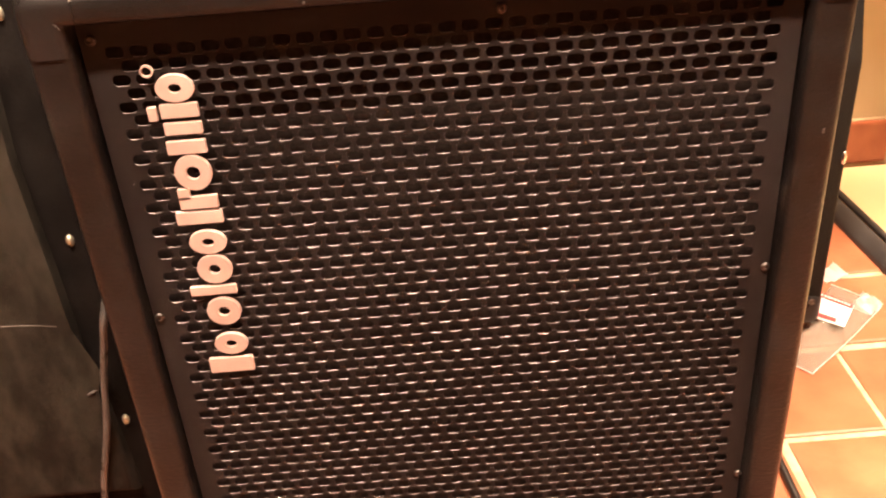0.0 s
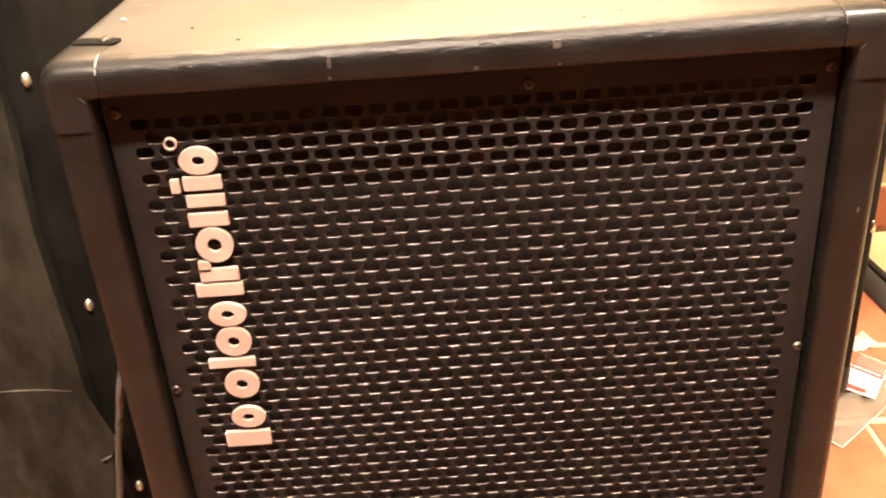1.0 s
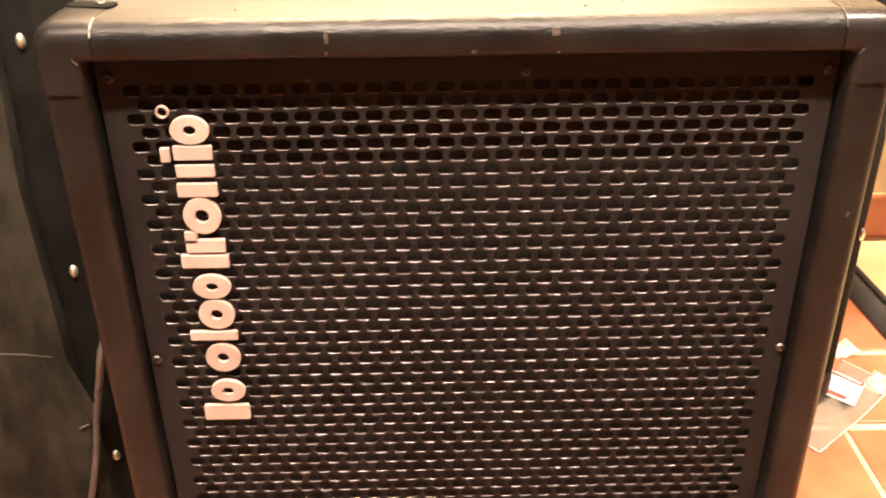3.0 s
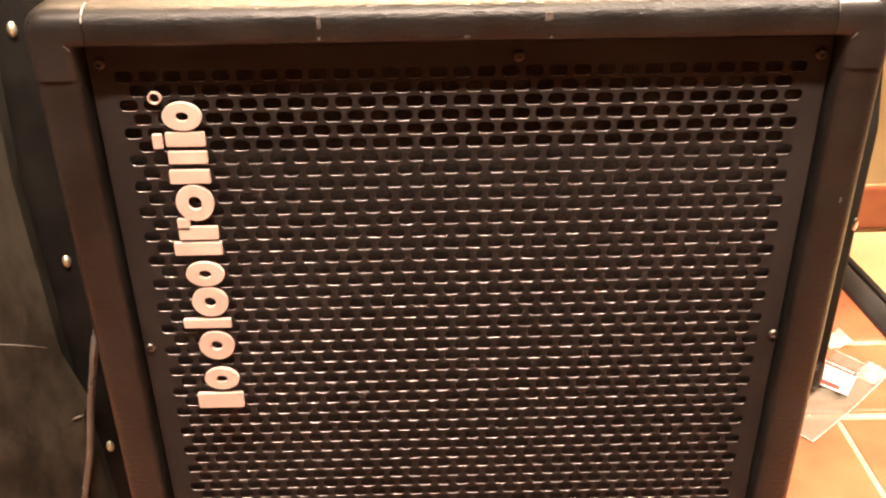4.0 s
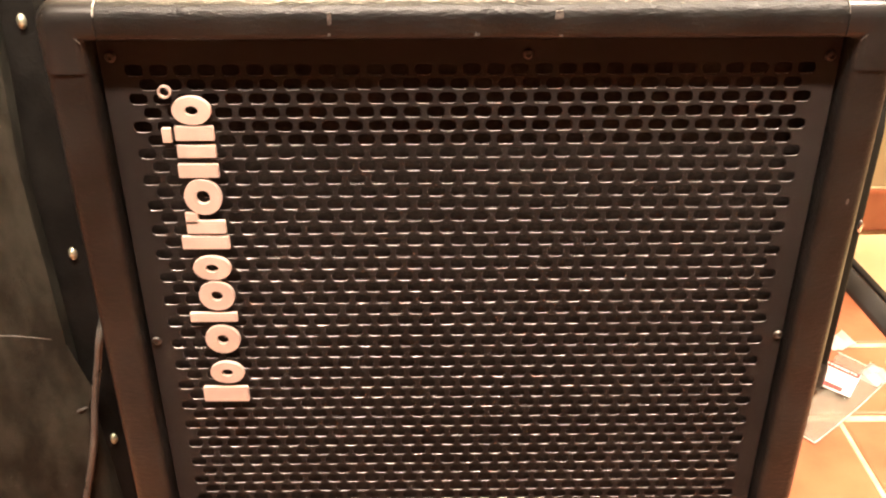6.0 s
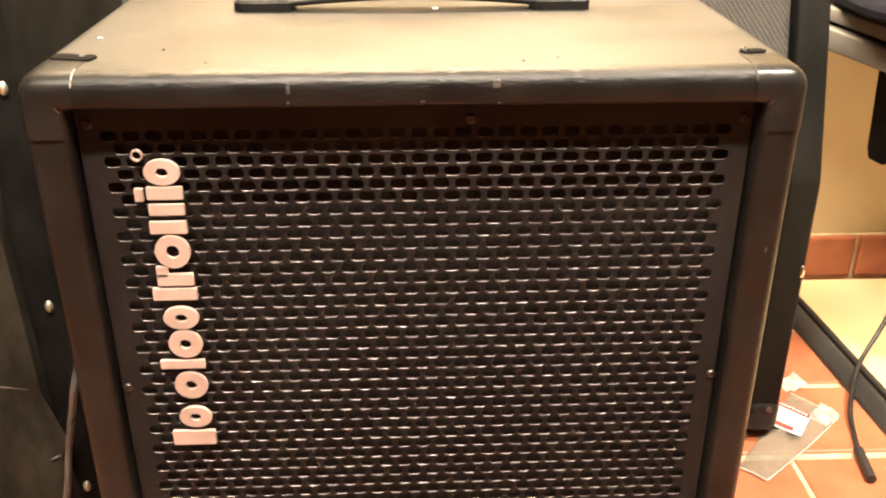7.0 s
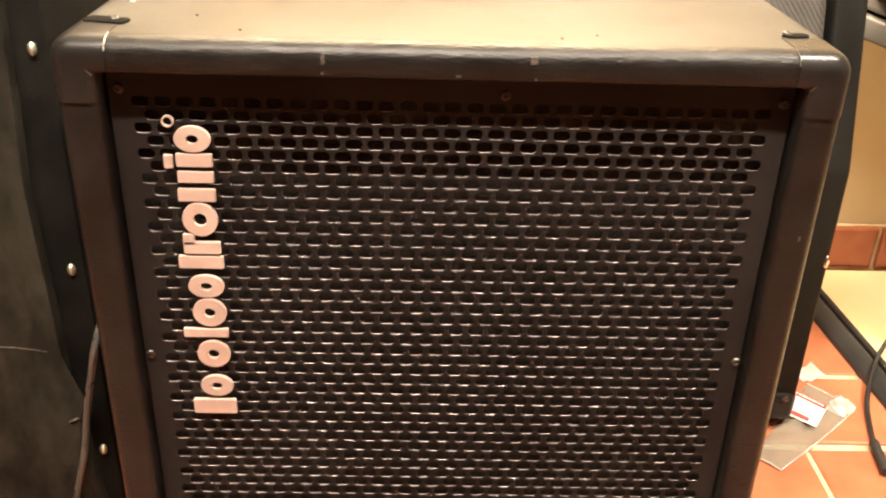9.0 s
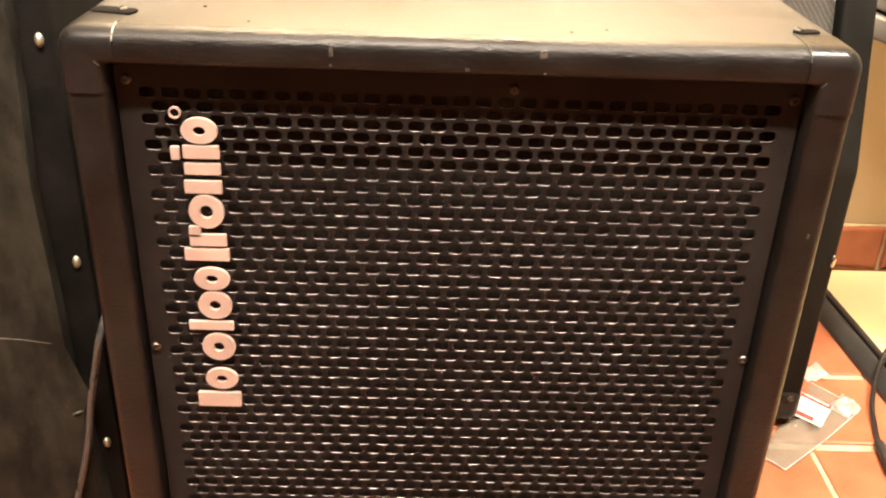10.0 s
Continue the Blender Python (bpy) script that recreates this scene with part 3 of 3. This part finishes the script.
rail_outline = [(-0.0135, 0.0), (-0.0130, 0.0045), (-0.0115, 0.0072), (0.0020, 0.0178), (0.0042, 0.0190), (0.0064, 0.0186), (0.0074, 0.0165), (0.0082, 0.0120), (0.0105, 0.0118), (0.0112, 0.0)]
part("rail", slab(rail_outline, -0.40, 0.235, 0.0008), RAIL, rail, "satin grey-black rail with a sloping face")
part("bead", tube([(0.0160, -0.394, 0.0165), (0.0160, 0.0, 0.0165), (0.0160, 0.229, 0.0165)], 0.0046, 10, 2), RUBBER, rail)

mic = thing("black_cable", (0, 0, 0), "black cable with a moulded plug curving over the rail", "cable")
part("sheath", tube([(0.70, 0.58, 0.20), (0.645, 0.555, 0.11), (0.600, 0.520, 0.055), (0.5616, 0.483, 0.0270), (0.526, 0.419, 0.0110), (0.511, 0.372, 0.0050), (0.502, 0.340, 0.0050)], 0.0029, 10), CABLE, mic)
part("plug", tube([(0.5022, 0.341, 0.0060), (0.498, 0.315, 0.0060), (0.494, 0.290, 0.0060)], 0.0056, 12), RUBBER, mic)
# dark round band along the tile joint beside the cabinet
floor_band = tube([(0.303, 0.30, 0.0042), (0.3005, 0.22, 0.0042), (0.2985, 0.165, 0.0042), (0.297, 0.12, 0.0042), (0.294, 0.03, 0.0042)], 0.0040, 10)
tagged(mesh_ob("dark_floor_band", floor_band, CABLE, True), "dark round band along the floor tiles beside the cabinet", "cable")


def packet():
    ob = thing("plastic_packet", (0, 0, 0), "clear plastic packet with a red and white card, on floor tiles", "packet")
    bm = bmesh.new()
    n = 26
    corners = [Vector((0.357, 0.322, 0)), Vector((0.381, 0.297, 0)), Vector((0.508, 0.408, 0)), Vector((0.470, 0.462, 0))]
    for level in (0.0012, 0.0):
        grid = []
        for i in range(n + 1):
            row = []
            for j in range(n + 1):
                u, v = i / n, j / n
                p = (corners[0] * (1 - u) + corners[3] * u) * (1 - v) + (corners[1] * (1 - u) + corners[2] * u) * v
                puff = max(0, math.sin(math.pi * u) * math.sin(math.pi * v)) ** 0.6
                z = 0.0012 + (0.009 * puff + 0.007 * puff * noise.noise(p * 85)) * (1 if level else 0.12)
                row.append(bm.verts.new((p.x, p.y, z)))
            grid.append(row)
        for i in range(n):
            for j in range(n):
                bm.faces.new((grid[i][j], grid[i + 1][j], grid[i + 1][j + 1], grid[i][j + 1]))
    part("film", bm, FILM, ob)
    for a, b in ((0, 1), (1, 2), (2, 3)):
        mid = (corners[a] + corners[b]) / 2 + Vector((0.002, -0.0015, 0.0010))
        part("welded_seam", tube([corners[a] + Vector((0, 0, 0.0016)), mid + Vector((0, 0, 0.0016)), corners[b] + Vector((0, 0, 0.0016))], 0.0006, 6), FILM_SEAM_GLARE, ob)
    return ob


part("panel", flat([(0.608, 0.0), (1.45, 0.0), (1.45, 0.745), (0.561, 0.745)], 0.0, 0.012), BOARD, board)
pack = packet()
# opaque fold whose pale colour stands in for glare on the film
fold = bmesh.new()
fold_at = [Vector((0.470, 0.412, 0.003)), Vector((0.486, 0.390, 0.003)), Vector((0.513, 0.411, 0.003)), Vector((0.500, 0.440, 0.003))]
rows = []
for i in range(9):
    u = i / 8
    line = []
    for j in range(9):
        v = j / 8
        p = (fold_at[0] * (1 - u) + fold_at[3] * u) * (1 - v) + (fold_at[1] * (1 - u) + fold_at[2] * u) * v
        edge = max(0, math.sin(math.pi * u) * math.sin(math.pi * v))
        line.append(fold.verts.new(p + Vector((0.003 * noise.noise(p * 150), 0.003 * noise.noise(p * 170), edge * (0.009 + 0.007 * noise.noise(p * 120))))))
    rows.append(line)
for i in range(8):
    for j in range(8):
        fold.faces.new((rows[i][j], rows[i + 1][j], rows[i + 1][j + 1], rows[i][j + 1]))
bmesh.ops.solidify(fold, geom=fold.faces[:], thickness=0.0004)
part("glare_fold", fold, FILM_SEAM_GLARE, pack, "crumpled fold of clear film, its glare put into a pale colour", smooth=False)
CARD = [Vector(p) for p in ((0.4417, 0.4320), (0.4700, 0.3996), (0.4408, 0.3594), (0.4130, 0.3850))]


def on_card(u, v):
    """A place on the card: u along its printed band, v from that edge to the far one."""
    p = (CARD[0] * (1 - u) + CARD[1] * u) * (1 - v) + (CARD[3] * (1 - u) + CARD[2] * u) * v
    return p.x, p.y


def card_patch(u0, u1, v0, v1, z, t):
    return flat([on_card(u0, v0), on_card(u1, v0), on_card(u1, v1), on_card(u0, v1)], z, t)


card = part("card", card_patch(0, 1, 0, 1, 0.0125, 0.0006), PAPER, pack, "white printed card")
part("red_band", card_patch(0.02, 0.98, 0.02, 0.20, 0.0134, 0.0006), RED, card)
part("red_band", card_patch(0.10, 0.72, 0.80, 0.95, 0.0134, 0.0006), RED, card)
for k in range(9):
    part("print_bar", card_patch(0.07 + 0.095 * k, 0.125 + 0.095 * k + 0.01 * (k % 3), 0.08, 0.14, 0.0141, 0.0003), PAPER, card)

scrap = bmesh.new()
g = [[scrap.verts.new((0.466 + 0.028 * u / 5 - 0.010 * v / 3, 0.466 + 0.024 * v / 3 + 0.004 * u / 5, 0.0008 + 0.010 * (u / 5) ** 2 + 0.002 * math.sin(2.2 * u + v))) for v in range(4)] for u in range(6)]
for u in range(5):
    for v in range(3):
        scrap.faces.new((g[u][v], g[u + 1][v], g[u + 1][v + 1], g[u][v + 1]))
bmesh.ops.solidify(scrap, geom=scrap.faces[:], thickness=0.0005)
tagged(mesh_ob("paper_scrap", scrap, PAPER, True), "curled scrap of white paper on a terracotta floor", "paper")

# ---- chair by the wall ----
chair = thing("chair", (0, 0, 0), "grey metal chair with a padded navy seat", "chair")
part("seat_rail", moved(box(-0.06, 0.30, -0.012, 0.012, -0.0140, 0.0140, 0.004, 3), pose(0.531, 0.65, 0.4065, 0, 10, -50)), GREY_METAL, chair, "grey painted seat rail")
part("seat_rail", moved(box(-0.06, 0.30, -0.012, 0.012, -0.0090, 0.0090, 0.004, 3), pose(0.528, 0.665, 0.4370, 0, 10, -50)), GREY_METAL, chair, "grey painted seat rail")
# filler added so the gap between the rails reads dark, not bright wall
part("gap_dark_filler", moved(box(-0.06, 0.30, -0.004, 0.004, -0.008, 0.008, 0.001), pose(0.529, 0.664, 0.4235, 0, 10, -50)), OLD_VINYL, chair, "filler added to darken the gap between the rails")
seat = shell(0.165, 0.145, 0.10, [(0.040, 0.0), (0.016, 0.001), (0.004, 0.004), (0.0, 0.008), (0.0, 0.015), (0.003, 0.018), (0.010, 0.021), (0.025, 0.023), (0.05, 0.024)], 0, 0, 14)
part("seat", moved(seat, pose(0.688, 0.630, 0.445, 90, 0, 0)), NAVY, chair)
for x, y in ((0.78, 0.70), (0.80, 0.55), (0.76, 0.42)):
    part("leg", tube([(x, y, 0.0122), (x, y, 0.2), (x, y, 0.44)], 0.011, 12, 2), GREY_METAL, chair)
strap = slab([(x, z) for x, z in ((0.600, 0.262), (0.604, 0.248), (0.622, 0.239), (0.642, 0.243), (0.642, 0.45), (0.590, 0.45), (0.594, 0.371))], 0.640, 0.646, 0.001)
part("strap", strap, TRIM, chair, "broad black strap hanging from the seat")

# ---- small things on the cabinet ----
# ivory block added for an unidentified pale patch at the rear edge
plug = thing("ivory_block", (-0.163, 0.262, H), "small ivory block with a pin on a black cabinet", "plug")
part("shell", box(-0.014, 0.010, -0.008, 0.008, 0.0, 0.012, 0.003, 3), IVORY, plug)
part("pin", moved(lathe([(0.0022, 0), (0.0022, 0.010), (0.001, 0.011)], 10), pose(-0.006, -0.008, 0.006)), IVORY, plug)
for x, y, r in ((0.013, 0.1675, 0.0019), (-0.198, 0.086, 0.0013), (-0.152, 0.056, 0.0009), (0.08, 0.030, 0.0008), (-0.121, 0.024, 0.0009), (0.059, 0.022, 0.0009)):
    bm = bmesh.new()
    bmesh.ops.create_icosphere(bm, subdivisions=1, radius=r)
    for v in bm.verts:
        v.co = (v.co.x * 1.4 + x, v.co.y + y, H + r * 0.6 + v.co.z * 0.6)
    tagged(mesh_ob("crumb", bm, PAPER if r > 0.0012 else SCUFF, True), "tiny pale crumb on black vinyl", "crumb", "crumbs on the cabinet")

# ---- skirting and floor tiles ----
skirting = tagged(mesh_ob("baseboard", box(X0, X1, 0.7645, 0.772, 0.0, 0.0785), GROUT), "terracotta tile skirting with pale joints", "skirting", kind="structure")
TILE_L, TILE_W, PL, PW = 0.2695, 0.1305, 0.278, 0.139


def tile_mesh(name, lx, ly, h, bevel):
    bm = box(-lx / 2, lx / 2, -ly / 2, ly / 2, 0, h, 0)
    top_edges = [e for e in bm.edges if all(v.co.z > h / 2 for v in e.verts)]
    bmesh.ops.bevel(bm, geom=top_edges, offset=bevel, segments=2, profile=0.5, affect="EDGES")
    me = bpy.data.meshes.new(name)
    bm.to_mesh(me)
    bm.free()
    me.materials.append(TERRACOTTA)
    return me


SKIRT_ME = tile_mesh("skirting_tile", 0.280, 0.066, 0.0085, 0.004)
k = 0
x = 0.6765 - 0.287 / 2 - 0.287 * 8
while x < X1 - 0.15:
    if x > X0 + 0.15:
        ob = new("tile", SKIRT_ME)
        ob.parent = skirting
        ob.matrix_world = pose(x, 0.7655, 0.0440, 90, 0, 0)
    x += 0.287
FLOOR_ME = tile_mesh("floor_tile", TILE_L, TILE_W, 0.009, 0.0035)
floor = bpy.data.objects["floor"]
rng = random.Random(4)
far_tiles = []
for r in range(-44, 4):
    y = 0.2725 + r * PW
    for c in range(-14, 12):
        x = 0.424 + PL / 2 + c * PL + (0.166 if r % 2 else 0) + rng.uniform(-0.002, 0.002)
        if not (X0 + 0.1 < x < X1 - 0.1 and Y0 + 0.05 < y < Y1 - 0.075):
            continue
        tilt = pose(x, y + rng.uniform(-0.0015, 0.0015), -0.0092 + rng.uniform(-0.0006, 0.0004), rng.uniform(-0.15, 0.15), rng.uniform(-0.1, 0.1), rng.uniform(-0.35, 0.35))
        if r >= -6 and -4 <= c <= 3:
            ob = new("tile", FLOOR_ME)
            ob.parent = floor
            ob.matrix_world = tilt
        else:
            far_tiles.append(tilt)

rest_v, rest_f = [], []
for m in far_tiles:
    n = len(rest_v)
    rest_v.extend(m @ v.co for v in FLOOR_ME.vertices)
    rest_f.extend([n + k for k in p.vertices] for p in FLOOR_ME.polygons)
rest = bpy.data.meshes.new("far_tiles")
rest.from_pydata(rest_v, [], rest_f)
rest.materials.append(TERRACOTTA)
rest_ob = tagged(new("far_tiles", rest), "terracotta floor tiles in running bond", kind="stuff")
rest_ob.parent = floor
